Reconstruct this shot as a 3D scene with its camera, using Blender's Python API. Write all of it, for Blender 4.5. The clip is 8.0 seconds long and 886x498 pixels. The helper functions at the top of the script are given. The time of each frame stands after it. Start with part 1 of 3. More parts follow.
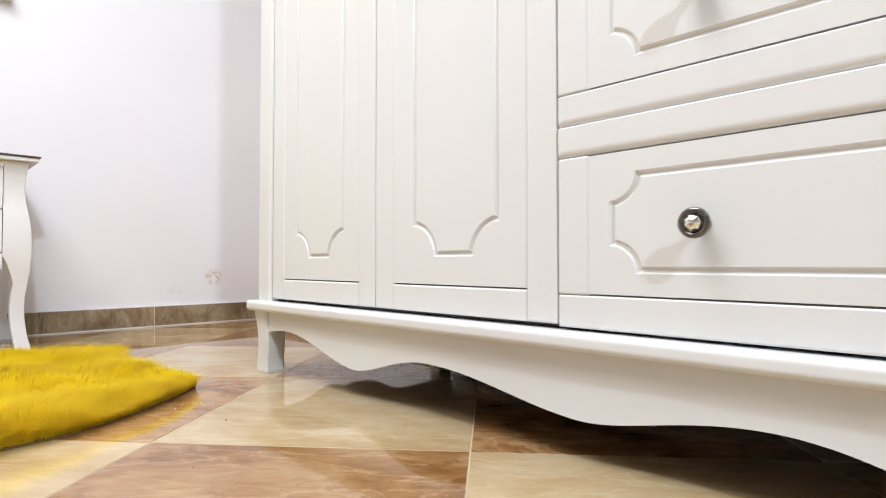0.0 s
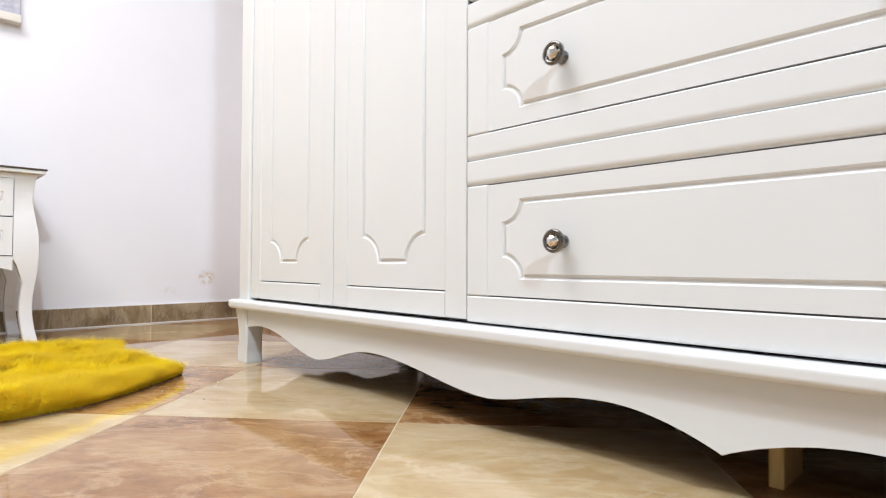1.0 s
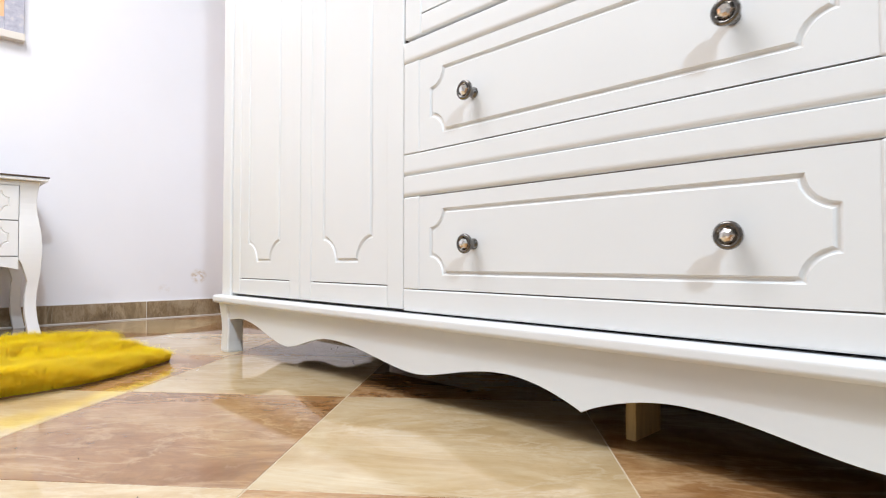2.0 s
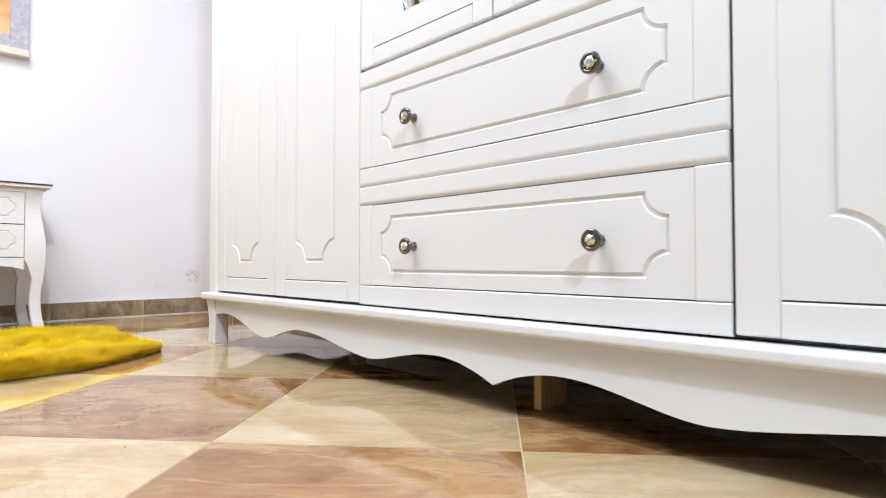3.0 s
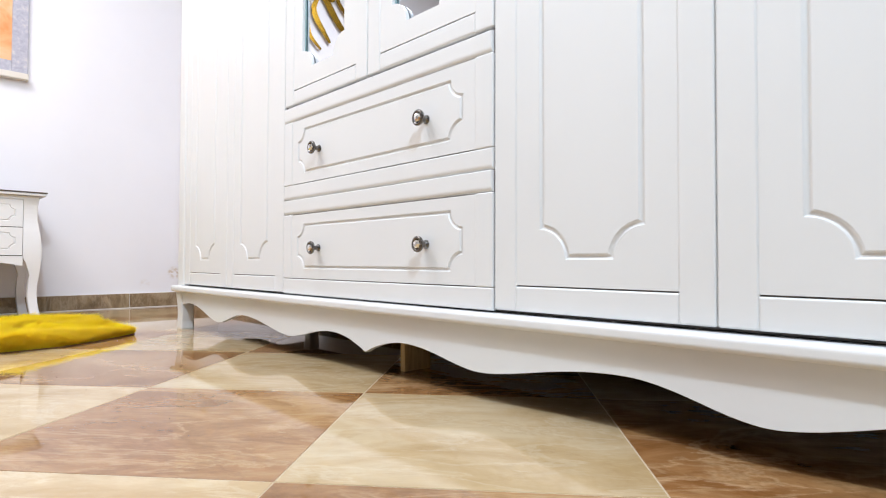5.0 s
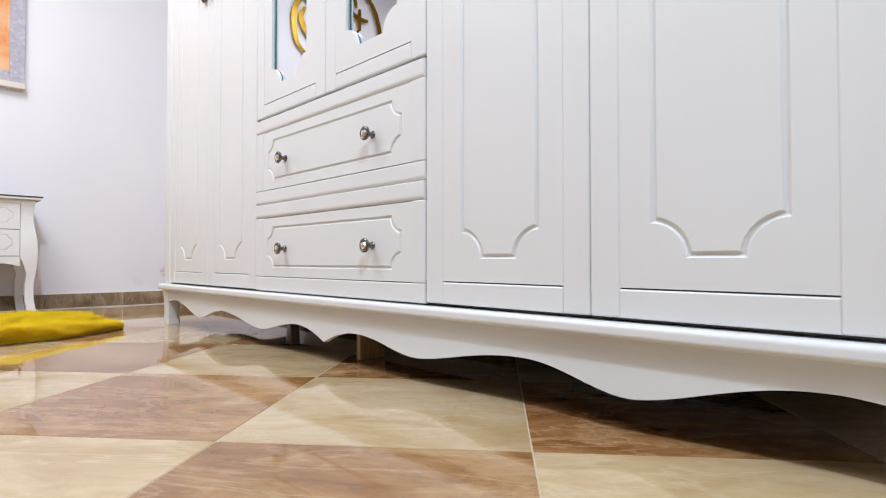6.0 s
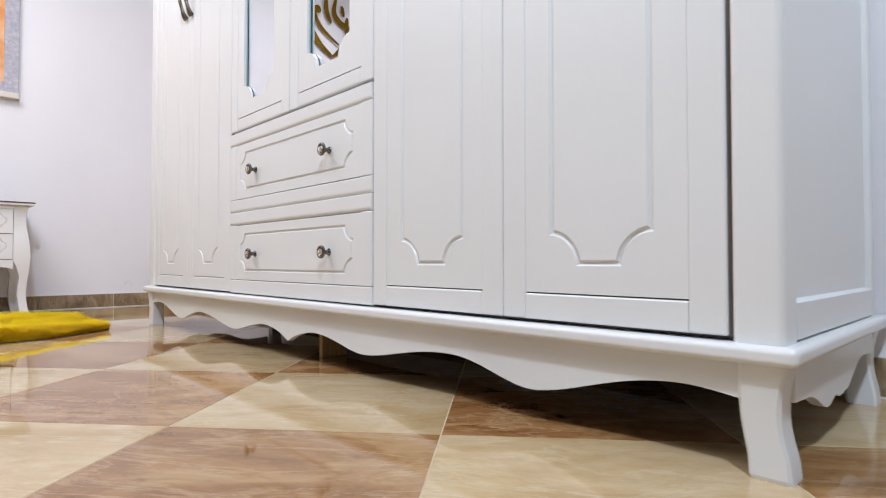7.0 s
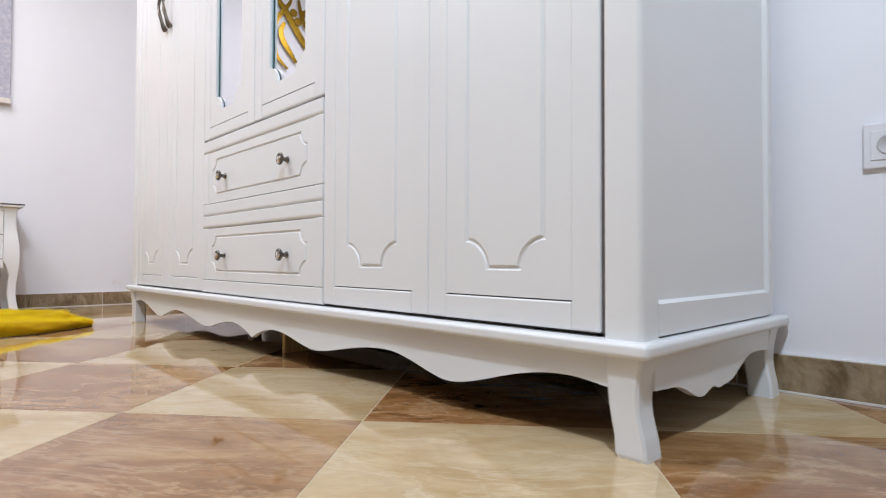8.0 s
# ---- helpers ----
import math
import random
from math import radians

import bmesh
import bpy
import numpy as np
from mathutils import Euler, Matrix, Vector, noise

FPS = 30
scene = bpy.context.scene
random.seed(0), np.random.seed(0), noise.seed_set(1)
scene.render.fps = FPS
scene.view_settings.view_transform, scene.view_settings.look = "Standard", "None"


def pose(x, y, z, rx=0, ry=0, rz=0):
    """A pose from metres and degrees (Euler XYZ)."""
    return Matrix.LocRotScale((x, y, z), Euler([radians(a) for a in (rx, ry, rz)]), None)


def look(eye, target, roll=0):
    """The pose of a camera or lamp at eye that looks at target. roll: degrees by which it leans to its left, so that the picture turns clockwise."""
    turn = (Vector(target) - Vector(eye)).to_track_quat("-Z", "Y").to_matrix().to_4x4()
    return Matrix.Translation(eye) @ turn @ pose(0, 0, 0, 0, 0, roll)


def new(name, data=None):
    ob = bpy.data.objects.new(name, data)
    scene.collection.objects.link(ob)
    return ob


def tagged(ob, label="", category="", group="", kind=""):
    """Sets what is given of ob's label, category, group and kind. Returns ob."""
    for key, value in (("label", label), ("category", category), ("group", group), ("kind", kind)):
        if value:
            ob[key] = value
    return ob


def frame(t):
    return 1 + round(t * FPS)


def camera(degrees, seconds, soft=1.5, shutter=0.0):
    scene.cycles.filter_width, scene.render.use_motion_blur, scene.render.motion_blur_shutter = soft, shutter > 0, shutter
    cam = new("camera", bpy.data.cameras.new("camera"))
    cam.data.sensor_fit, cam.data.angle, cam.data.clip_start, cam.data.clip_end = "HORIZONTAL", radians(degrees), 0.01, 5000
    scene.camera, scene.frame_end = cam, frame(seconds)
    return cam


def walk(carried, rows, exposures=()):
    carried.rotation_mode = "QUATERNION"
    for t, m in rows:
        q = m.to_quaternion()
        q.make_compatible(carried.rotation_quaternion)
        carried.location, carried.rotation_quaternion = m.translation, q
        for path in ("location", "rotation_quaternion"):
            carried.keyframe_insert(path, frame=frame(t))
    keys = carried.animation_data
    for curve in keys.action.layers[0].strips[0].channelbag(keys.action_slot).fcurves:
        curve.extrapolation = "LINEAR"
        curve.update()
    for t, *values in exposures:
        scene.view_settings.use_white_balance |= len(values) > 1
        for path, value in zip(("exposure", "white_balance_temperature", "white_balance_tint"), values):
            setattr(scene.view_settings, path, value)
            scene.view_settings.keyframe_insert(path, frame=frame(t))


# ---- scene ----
cam = camera(76.7, 8.0, soft=1.1, shutter=0.4)
PATH = [
    (0, (0.459, -0.686, 0.28), (-0.963, 0.719, 0.332), 0.0),
    (0.5, (0.572, -0.711, 0.292), (-0.852, 0.693, 0.346), 0.2),
    (1, (0.687, -0.734, 0.293), (-0.739, 0.667, 0.344), 0.2),
    (1.5, (0.8, -0.753, 0.293), (-0.627, 0.647, 0.34), 0.1),
    (3, (1.133, -0.818, 0.291), (-0.297, 0.579, 0.34), 0.0),
    (3.5, (1.242, -0.829, 0.288), (-0.19, 0.566, 0.341), 0.0),
    (4, (1.361, -0.839, 0.287), (-0.074, 0.553, 0.338), 0.1),
    (4.5, (1.483, -0.848, 0.287), (0.046, 0.543, 0.336), 0.2),
    (6, (1.818, -0.863, 0.287), (0.377, 0.523, 0.331), 0.0),
    (6.5, (1.914, -0.857, 0.289), (0.471, 0.527, 0.336), 0.1),
    (7, (2.008, -0.852, 0.299), (0.566, 0.532, 0.346), -0.0),
    (7.5, (2.103, -0.834, 0.305), (0.657, 0.547, 0.351), 0.2),
    (8, (2.195, -0.819, 0.309), (0.749, 0.562, 0.353), 0.2),
]
EXPOSURES = [(0.0, 0.0, 6000, 10), (1.5, 0.03, 5900, 10), (3.5, 0.07, 5850, 11), (4.7, 0.03, 5850, 11), (5.8, -0.20, 5900, 13), (6.5, -0.31, 5900, 14), (8.0, -0.37, 5950, 14)]
walk(cam, [(t, look(eye, target, roll)) for t, eye, target, roll in PATH], exposures=EXPOSURES)


# ---- world and lights ----
world = bpy.data.worlds.new("world")
scene.world = world
world.use_nodes = True
world.node_tree.nodes["Background"].inputs[0].default_value = (0.75, 0.82, 1.0, 1)
world.node_tree.nodes["Background"].inputs[1].default_value = 0.3


def area_lamp(name, eye, target, size, watts, color):
    data = bpy.data.lights.new(name, "AREA")
    data.shape, data.size, data.energy, data.color = "DISK", size, watts, color
    ob = new(name, data)
    ob.matrix_world = look(eye, target)
    return ob


# Unseen lamp; its place is worked out from the knob and wardrobe shadows.
area_lamp("unseen_spot", (2.60, -1.20, 2.66), (1.0, -0.2, 0.0), 0.17, 74, (0.82, 0.93, 1.0))
# Added warm fill without a known fixture, balanced between west wall and doors.
area_lamp("broad_fill", (-0.5, -1.35, 2.74), (-0.5, -1.35, 0), 1.90, 90, (1.0, 0.955, 0.918))

# ---- materials ----


def material(name, color, rough=0.5, metal=0.0, coat=0.0):
    m = bpy.data.materials.new(name)
    m.use_nodes = True
    b = m.node_tree.nodes["Principled BSDF"]
    b.inputs["Base Color"].default_value = (*color, 1)
    b.inputs["Roughness"].default_value = rough
    b.inputs["Metallic"].default_value = metal
    b.inputs["Coat Weight"].default_value = coat
    b.inputs["Coat Roughness"].default_value = 0.08
    return m


def nodes_of(m):
    t = m.node_tree
    return t.nodes, t.links, t.nodes["Principled BSDF"]


def coords(m, scale=(1, 1, 1), source="Object", shuffle=False):
    n, l, _ = nodes_of(m)
    tc, mp = n.new("ShaderNodeTexCoord"), n.new("ShaderNodeMapping")
    mp.inputs["Scale"].default_value = scale
    l.new(tc.outputs[source], mp.inputs["Vector"])
    if shuffle:
        info, mul = n.new("ShaderNodeObjectInfo"), n.new("ShaderNodeVectorMath")
        mul.operation = "SCALE"
        mul.inputs[0].default_value = (37.0, 53.0, 71.0)
        l.new(info.outputs["Random"], mul.inputs["Scale"])
        l.new(mul.outputs[0], mp.inputs["Location"])
    return mp.outputs[0]


def noise_node(m, vec, scale, detail=4, rough=0.55, distort=0.0):
    n, l, _ = nodes_of(m)
    t = n.new("ShaderNodeTexNoise")
    t.inputs["Scale"].default_value, t.inputs["Detail"].default_value = scale, detail
    t.inputs["Roughness"].default_value, t.inputs["Distortion"].default_value = rough, distort
    l.new(vec, t.inputs["Vector"])
    return t.outputs["Fac"]


def ramp(m, fac, stops):
    n, l, _ = nodes_of(m)
    r = n.new("ShaderNodeValToRGB")
    while len(r.color_ramp.elements) < len(stops):
        r.color_ramp.elements.new(0.5)
    for e, (p, c) in zip(r.color_ramp.elements, stops):
        e.position, e.color = p, (*c, 1)
    l.new(fac, r.inputs[0])
    return r.outputs[0]


def mix(m, fac, a, b, mode="MIX"):
    n, l, _ = nodes_of(m)
    x = n.new("ShaderNodeMix")
    x.data_type, x.blend_type = "RGBA", mode
    for value, socket in ((fac, x.inputs[0]), (a, x.inputs[6]), (b, x.inputs[7])):
        if isinstance(value, (int, float)):
            socket.default_value = value
        elif isinstance(value, tuple):
            socket.default_value = (*value, 1)
        else:
            l.new(value, socket)
    return x.outputs[2]


def bump(m, height, strength, distance):
    n, l, b = nodes_of(m)
    k = n.new("ShaderNodeBump")
    k.inputs["Strength"].default_value, k.inputs["Distance"].default_value = strength, distance
    l.new(height, k.inputs["Height"])
    l.new(k.outputs[0], b.inputs["Normal"])


def vary(m, color_socket=None, rough_socket=None):
    _, l, b = nodes_of(m)
    if color_socket is not None:
        l.new(color_socket, b.inputs["Base Color"])
    if rough_socket is not None:
        l.new(rough_socket, b.inputs["Roughness"])


def paint(name, color, rough=0.35):
    m = material(name, color, rough)
    v = coords(m)
    big, fine = noise_node(m, v, 3.0, 3), noise_node(m, v, 140.0, 2)
    dark = tuple(c * 0.965 for c in color)
    vary(m, ramp(m, big, [(0.2, dark), (0.8, color)]),
         ramp(m, big, [(0.15, (rough - 0.03,) * 3), (0.85, (rough + 0.05,) * 3)]))
    bump(m, fine, 0.06, 0.0006)
    return m


WHITE = paint("white_lacquer", (0.735, 0.74, 0.73))
WHITE_STAND = paint("white_lacquer_cool", (0.80, 0.79, 0.79))
# Dark tone that paints the shade in gaps between doors, drawers and posts.
GAP_SHADE = paint("gap_shade_board", (0.20, 0.17, 0.155), 0.6)
# Near-black brown: the shade under the base is put into this colour.
SHADED_BOARD = paint("shaded_brown_board", (0.055, 0.042, 0.032), 0.75)


def plaster(name, color, stain=False):
    m = material(name, color, 0.75)
    v = coords(m)
    big, mid, fine = noise_node(m, v, 1.3, 4), noise_node(m, v, 9.0, 5), noise_node(m, v, 160.0, 3)
    c = ramp(m, big, [(0.3, tuple(k * 0.95 for k in color)), (0.7, color)])
    if stain:
        n, l, _ = nodes_of(m)
        for place, size, tone in (((-2.217, 0.415, 0.215), (0.15, 0.05, 0.045), (0.50, 0.35, 0.16)),
                                  ((-2.217, 0.24, 0.15), (0.15, 0.035, 0.03), (0.76, 0.70, 0.66))):
            sub, div, ln = n.new("ShaderNodeVectorMath"), n.new("ShaderNodeVectorMath"), n.new("ShaderNodeVectorMath")
            geo = n.new("ShaderNodeNewGeometry")
            sub.operation, div.operation, ln.operation = "SUBTRACT", "DIVIDE", "LENGTH"
            sub.inputs[1].default_value, div.inputs[1].default_value = place, size
            l.new(geo.outputs["Position"], sub.inputs[0])
            l.new(sub.outputs[0], div.inputs[0])
            l.new(div.outputs[0], ln.inputs[0])
            near = ramp(m, ln.outputs["Value"], [(0.3, (1, 1, 1)), (1.0, (0, 0, 0))])
            spots = ramp(m, noise_node(m, v, 28.0, 4, 0.65), [(0.42, (0, 0, 0)), (0.62, (1, 1, 1))])
            c = mix(m, mix(m, 1.0, near, spots, "MULTIPLY"), c, tone)
    vary(m, c)
    bump(m, mix(m, 0.5, mid, fine), 0.12, 0.002)
    return m


WALL = plaster("white_plaster", (0.87, 0.855, 0.88))
WALL_STAINED = plaster("white_plaster_stained", (0.87, 0.855, 0.88), True)
# For walls out of view: dark, so less light bounces under the wardrobe.
WALL_UNSEEN = plaster("unseen_wall_greige", (0.42, 0.40, 0.38))
CEILING = plaster("ceiling_white", (0.82, 0.82, 0.82))


def marble(name, tones, veins, rough, stretch=(0.95, 1.75, 1.0), gloss=0.5, grainy=1.0):
    m = material(name, tones[1], rough)
    v = coords(m, stretch, shuffle=True)
    w = coords(m, (0.85, 2.7, 1.0), shuffle=True)
    cloud = noise_node(m, v, 3.4, 10, 0.66, 0.8)
    streak = noise_node(m, w, 2.6, 10, 0.60, 0.7)
    c = ramp(m, cloud, [(0.36, tones[0]), (0.5, tones[1]), (0.62, tones[2])])
    c = mix(m, ramp(m, streak, [(0.485, (0, 0, 0)), (0.50, (0.42, 0.42, 0.42)), (0.525, (0, 0, 0))]), c, veins[0])
    crack = noise_node(m, coords(m, (1.0, 1.9, 1.0), shuffle=True), 2.6, 10, 0.62, 0.5)
    c = mix(m, ramp(m, crack, [(0.49, (0, 0, 0)), (0.50, (0.30, 0.30, 0.30)), (0.512, (0, 0, 0))]), c, veins[1])
    fine = noise_node(m, w, 8.0, 8, 0.68, 0.9)
    c = mix(m, ramp(m, fine, [(0.54, (0, 0, 0)), (0.66, (0.50 * grainy,) * 3)]), c, veins[0])
    c = mix(m, ramp(m, fine, [(0.34, (0.45 * grainy,) * 3), (0.45, (0, 0, 0))]), c, veins[1])
    n, l, _ = nodes_of(m)
    info = n.new("ShaderNodeObjectInfo")
    shade = ramp(m, info.outputs["Random"], [(0.0, (0.92, 0.92, 0.92)), (1.0, (1.06, 1.05, 1.04))])
    c = mix(m, 1.0, c, shade, "MULTIPLY")
    grain = noise_node(m, coords(m, (0.8, 1.0 + 1.4 * grainy, 1.0), shuffle=True), 20.0, 6, 0.7)
    c = mix(m, 1.0, c, ramp(m, grain, [(0.32, (1 - 0.16 * grainy, 1 - 0.18 * grainy, 1 - 0.21 * grainy)), (0.68, (1 + 0.09 * grainy,) * 3)]), "MULTIPLY")
    nodes_of(m)[2].inputs["Specular IOR Level"].default_value = gloss
    smear = noise_node(m, coords(m, (1, 1, 1)), 6.0, 4)
    vary(m, c, ramp(m, smear, [(0.35, (rough * 0.8,) * 3), (0.7, (rough * 1.6,) * 3)]))
    bump(m, noise_node(m, coords(m), 5.0, 1), 0.02, 0.001)
    return m


TILE_LIGHT = marble("beige_marble_tile", ((0.43, 0.30, 0.145), (0.51, 0.377, 0.208), (0.57, 0.45, 0.28)),
                    ((0.63, 0.53, 0.37), (0.40, 0.27, 0.13)), 0.03, gloss=0.56, grainy=0.4)
TILE_BROWN = marble("brown_marble_tile", ((0.215, 0.095, 0.030), (0.315, 0.165, 0.064), (0.41, 0.25, 0.115)),
                    ((0.56, 0.39, 0.22), (0.14, 0.055, 0.016)), 0.03, gloss=0.56, grainy=0.75)
SKIRTING = marble("brown_skirting_tile", ((0.15, 0.10, 0.05), (0.26, 0.185, 0.10), (0.38, 0.295, 0.185)),
                  ((0.45, 0.36, 0.25), (0.17, 0.11, 0.06)), 0.38, (3.0, 3.0, 1.5))
GROUT = plaster("beige_grout", (0.52, 0.42, 0.28))
GROUT_WHITE = plaster("white_grout", (0.75, 0.72, 0.68))
CHROME = material("dark_chrome", (0.17, 0.16, 0.15), 0.07, 1.0)
CRYSTAL = material("mirror_backed_crystal", (0.80, 0.79, 0.77), 0.03, 1.0)
BRONZE = material("aged_bronze", (0.16, 0.135, 0.11), 0.28, 1.0)
GOLD = material("gold_mirror_acrylic", (0.34, 0.205, 0.022), 0.24, 1.0)
MIRROR = material("mirror_silver", (0.67, 0.685, 0.71), 0.01, 1.0)
# Teal of the glass edge and of the opening's edge reflected in it.
GLASS_EDGE_REFLECTION = material("green_edge_reflection", (0.30, 0.45, 0.46), 0.1)
DARK_EDGE = material("dark_brown_edge", (0.07, 0.04, 0.025), 0.4)
DIRT = material("dark_dirt", (0.03, 0.025, 0.02), 0.9)
PLASTIC = paint("white_plastic", (0.80, 0.79, 0.80), 0.36)
HOLE = material("socket_grey", (0.52, 0.51, 0.51), 0.5)


def wood():
    m = material("pale_pine", (0.55, 0.37, 0.14), 0.6)
    v = coords(m, (14.0, 14.0, 1.2))
    vary(m, ramp(m, noise_node(m, v, 6.0, 5, 0.6, 0.6), [(0.3, (0.42, 0.26, 0.08)), (0.7, (0.62, 0.43, 0.17))]))
    return m


PINE = wood()


def fur_material():
    m = material("yellow_fur", (0.72, 0.47, 0.02), 0.75)
    n, l, b = nodes_of(m)
    geo = n.new("ShaderNodeNewGeometry")
    tone = ramp(m, geo.outputs["Random Per Island"], [(0.0, (0.94, 0.77, 0.012)), (0.5, (0.98, 0.86, 0.02)), (1.0, (0.99, 0.93, 0.05))])
    patch = ramp(m, noise_node(m, coords(m), 9.0, 4), [(0.35, (0.93, 0.90, 0.75)), (0.65, (1, 1, 1))])
    vary(m, mix(m, 1.0, tone, patch, "MULTIPLY"))
    b.inputs["Sheen Weight"].default_value = 0.2
    thin, both = n.new("ShaderNodeBsdfTranslucent"), n.new("ShaderNodeMixShader")
    l.new(b.inputs["Base Color"].links[0].from_socket, thin.inputs["Color"])
    both.inputs[0].default_value = 0.70
    l.new(b.outputs[0], both.inputs[1])
    l.new(thin.outputs[0], both.inputs[2])
    l.new(both.outputs[0], n["Material Output"].inputs["Surface"])
    return m


FUR = fur_material()
HIDE = material("brown_hide", (0.16, 0.085, 0.02), 0.85)


def canvas():
    m = material("orange_painted_canvas", (0.8, 0.42, 0.2), 0.8)
    v = coords(m)
    vary(m, ramp(m, noise_node(m, v, 5.0, 5, 0.6, 0.8), [(0.3, (0.75, 0.30, 0.10)), (0.5, (0.82, 0.45, 0.22)), (0.7, (0.85, 0.60, 0.40))]))
    return m


def worn_grey():
    m = material("worn_grey_wood", (0.5, 0.48, 0.47), 0.7)
    v = coords(m, (1, 1, 1))
    c = ramp(m, noise_node(m, v, 45.0, 6, 0.65, 0.1), [(0.30, (0.36, 0.35, 0.42)), (0.55, (0.47, 0.46, 0.52)), (0.75, (0.66, 0.61, 0.56))])
    vary(m, c)
    return m


CANVAS, WORN = canvas(), worn_grey()
FRAME_EDGE = paint("cream_frame_edge", (0.72, 0.66, 0.58), 0.5)

# ---- builders ----

def thing(name, at, label, category, group=""):
    ob = new(name)
    ob.empty_display_size = 0.1
    ob.location = at
    return tagged(ob, label, category, group)


def part(name, bm, mat, parent=None, label="", smooth=False):
    """Links a bmesh, built in world metres, as one mesh object under a thing or a part."""
    me = bpy.data.meshes.new(name)
    bmesh.ops.recalc_face_normals(bm, faces=bm.faces)
    bm.to_mesh(me)
    bm.free()
    me.materials.append(mat)
    if smooth:
        me.shade_smooth()
    ob = new(name, me)
    if parent is not None:
        ob.parent = parent
        if parent.data is None:
            ob.matrix_parent_inverse = Matrix.Translation(-parent.location)
    if label:
        tagged(ob, label)
    return ob


def box(x0, x1, y0, y1, z0, z1, bevel=0.0, segments=2):
    bm = bmesh.new()
    bmesh.ops.create_cube(bm, size=1.0, matrix=Matrix.Translation(((x0 + x1) / 2, (y0 + y1) / 2, (z0 + z1) / 2)) @ Matrix.Diagonal((x1 - x0, y1 - y0, z1 - z0, 1)))
    if bevel:
        bmesh.ops.bevel(bm, geom=bm.edges[:], offset=bevel, segments=segments, profile=0.5, affect="EDGES")
    return bm


def prism(points, place, depth, bevel=0.0):
    """A flat outline of (u, v) points, thickened by depth; place(u, v, d) gives the world point."""
    bm = bmesh.new()
    front = [bm.verts.new(place(u, v, 0.0)) for u, v in points]
    back = [bm.verts.new(place(u, v, depth)) for u, v in points]
    bm.faces.new(front)
    bm.faces.new(back[::-1])
    for i in range(len(points)):
        j = (i + 1) % len(points)
        bm.faces.new((front[i], back[i], back[j], front[j]))
    if bevel:
        edges = [e for e in bm.edges if e.verts[0] in front and e.verts[1] in front]
        bmesh.ops.bevel(bm, geom=edges, offset=bevel, segments=2, profile=0.5, affect="EDGES")
    return bm


def notched(u0, u1, v0, v1, r, steps=7):
    """A rectangle whose four corners are scooped out by quarter circles with a small shoulder, counter-clockwise."""
    pts = []
    for cu, cv, start in ((u0, v0, 90), (u1, v0, 180), (u1, v1, 270), (u0, v1, 0)):
        for i in range(steps + 1):
            a = radians(start - 90 * i / steps)
            pts.append((cu + r * math.cos(a), cv + r * math.sin(a)))
    return pts


def shrink(pts, d):
    """The outline moved inwards by d (points run counter-clockwise)."""
    out, n = [], len(pts)
    for i in range(n):
        p, q, s = Vector(pts[i - 1]), Vector(pts[i]), Vector(pts[(i + 1) % n])
        a, b = (q - p).normalized(), (s - q).normalized()
        na, nb = Vector((-a.y, a.x)), Vector((-b.y, b.x))
        k = na + nb
        k = k / max(0.6, k.dot(na))
        out.append((q.x + d * k.x, q.y + d * k.y))
    return out


def grooved(u0, u1, v0, v1, loop, place, thick, depth=0.0035, width=0.009):
    """A slab whose front carries a rounded groove along loop."""
    bm = bmesh.new()
    rim = [bm.verts.new(place(u, v, 0.0)) for u, v in ((u0, v0), (u1, v0), (u1, v1), (u0, v1))]
    rings = []
    for k, d in ((0.0, 0.0), (0.22, 0.75), (0.5, 1.0), (0.78, 0.75), (1.0, 0.0)):
        rings.append([bm.verts.new(place(u, v, depth * d)) for u, v in shrink(loop, width * k)])
    edges = [bm.edges.new((rim[i], rim[(i + 1) % 4])) for i in range(4)]
    n = len(loop)
    edges += [bm.edges.new((rings[0][i], rings[0][(i + 1) % n])) for i in range(n)]
    bmesh.ops.triangle_fill(bm, edges=edges, use_beauty=True)
    for a, b in zip(rings, rings[1:]):
        for i in range(n):
            j = (i + 1) % n
            bm.faces.new((a[i], a[j], b[j], b[i]))
    bm.faces.new(rings[-1])
    back = [bm.verts.new(place(u, v, thick)) for u, v in ((u0, v0), (u1, v0), (u1, v1), (u0, v1))]
    for i in range(4):
        j = (i + 1) % 4
        bm.faces.new((rim[i], rim[j], back[j], back[i]))
    bm.faces.new(back)
    return bm


def holed(u0, u1, v0, v1, loop, place, thick):
    """A slab with an opening of that outline."""
    bm = bmesh.new()
    n = len(loop)
    layers = []
    for d in (0.0, thick):
        rim = [bm.verts.new(place(u, v, d)) for u, v in ((u0, v0), (u1, v0), (u1, v1), (u0, v1))]
        hole = [bm.verts.new(place(u, v, d)) for u, v in loop]
        edges = [bm.edges.new((rim[i], rim[(i + 1) % 4])) for i in range(4)]
        edges += [bm.edges.new((hole[i], hole[(i + 1) % n])) for i in range(n)]
        bmesh.ops.triangle_fill(bm, edges=edges, use_beauty=True)
        layers.append((rim, hole))
    for a, b in zip(layers[0], layers[1]):
        for i in range(len(a)):
            j = (i + 1) % len(a)
            bm.faces.new((a[i], a[j], b[j], b[i]))
    return bm


def lathe(profile, m, steps=24):
    """Turns (radius, height) pairs round the local z axis."""
    bm = bmesh.new()
    rings = [[bm.verts.new(m @ Vector((r * math.cos(2 * math.pi * i / steps), r * math.sin(2 * math.pi * i / steps), h))) for i in range(steps)] for r, h in profile]
    for a, b in zip(rings, rings[1:]):
        for i in range(steps):
            j = (i + 1) % steps
            bm.faces.new((a[i], a[j], b[j], b[i]))
    bm.faces.new(rings[0][::-1])
    bm.faces.new(rings[-1])
    return bm


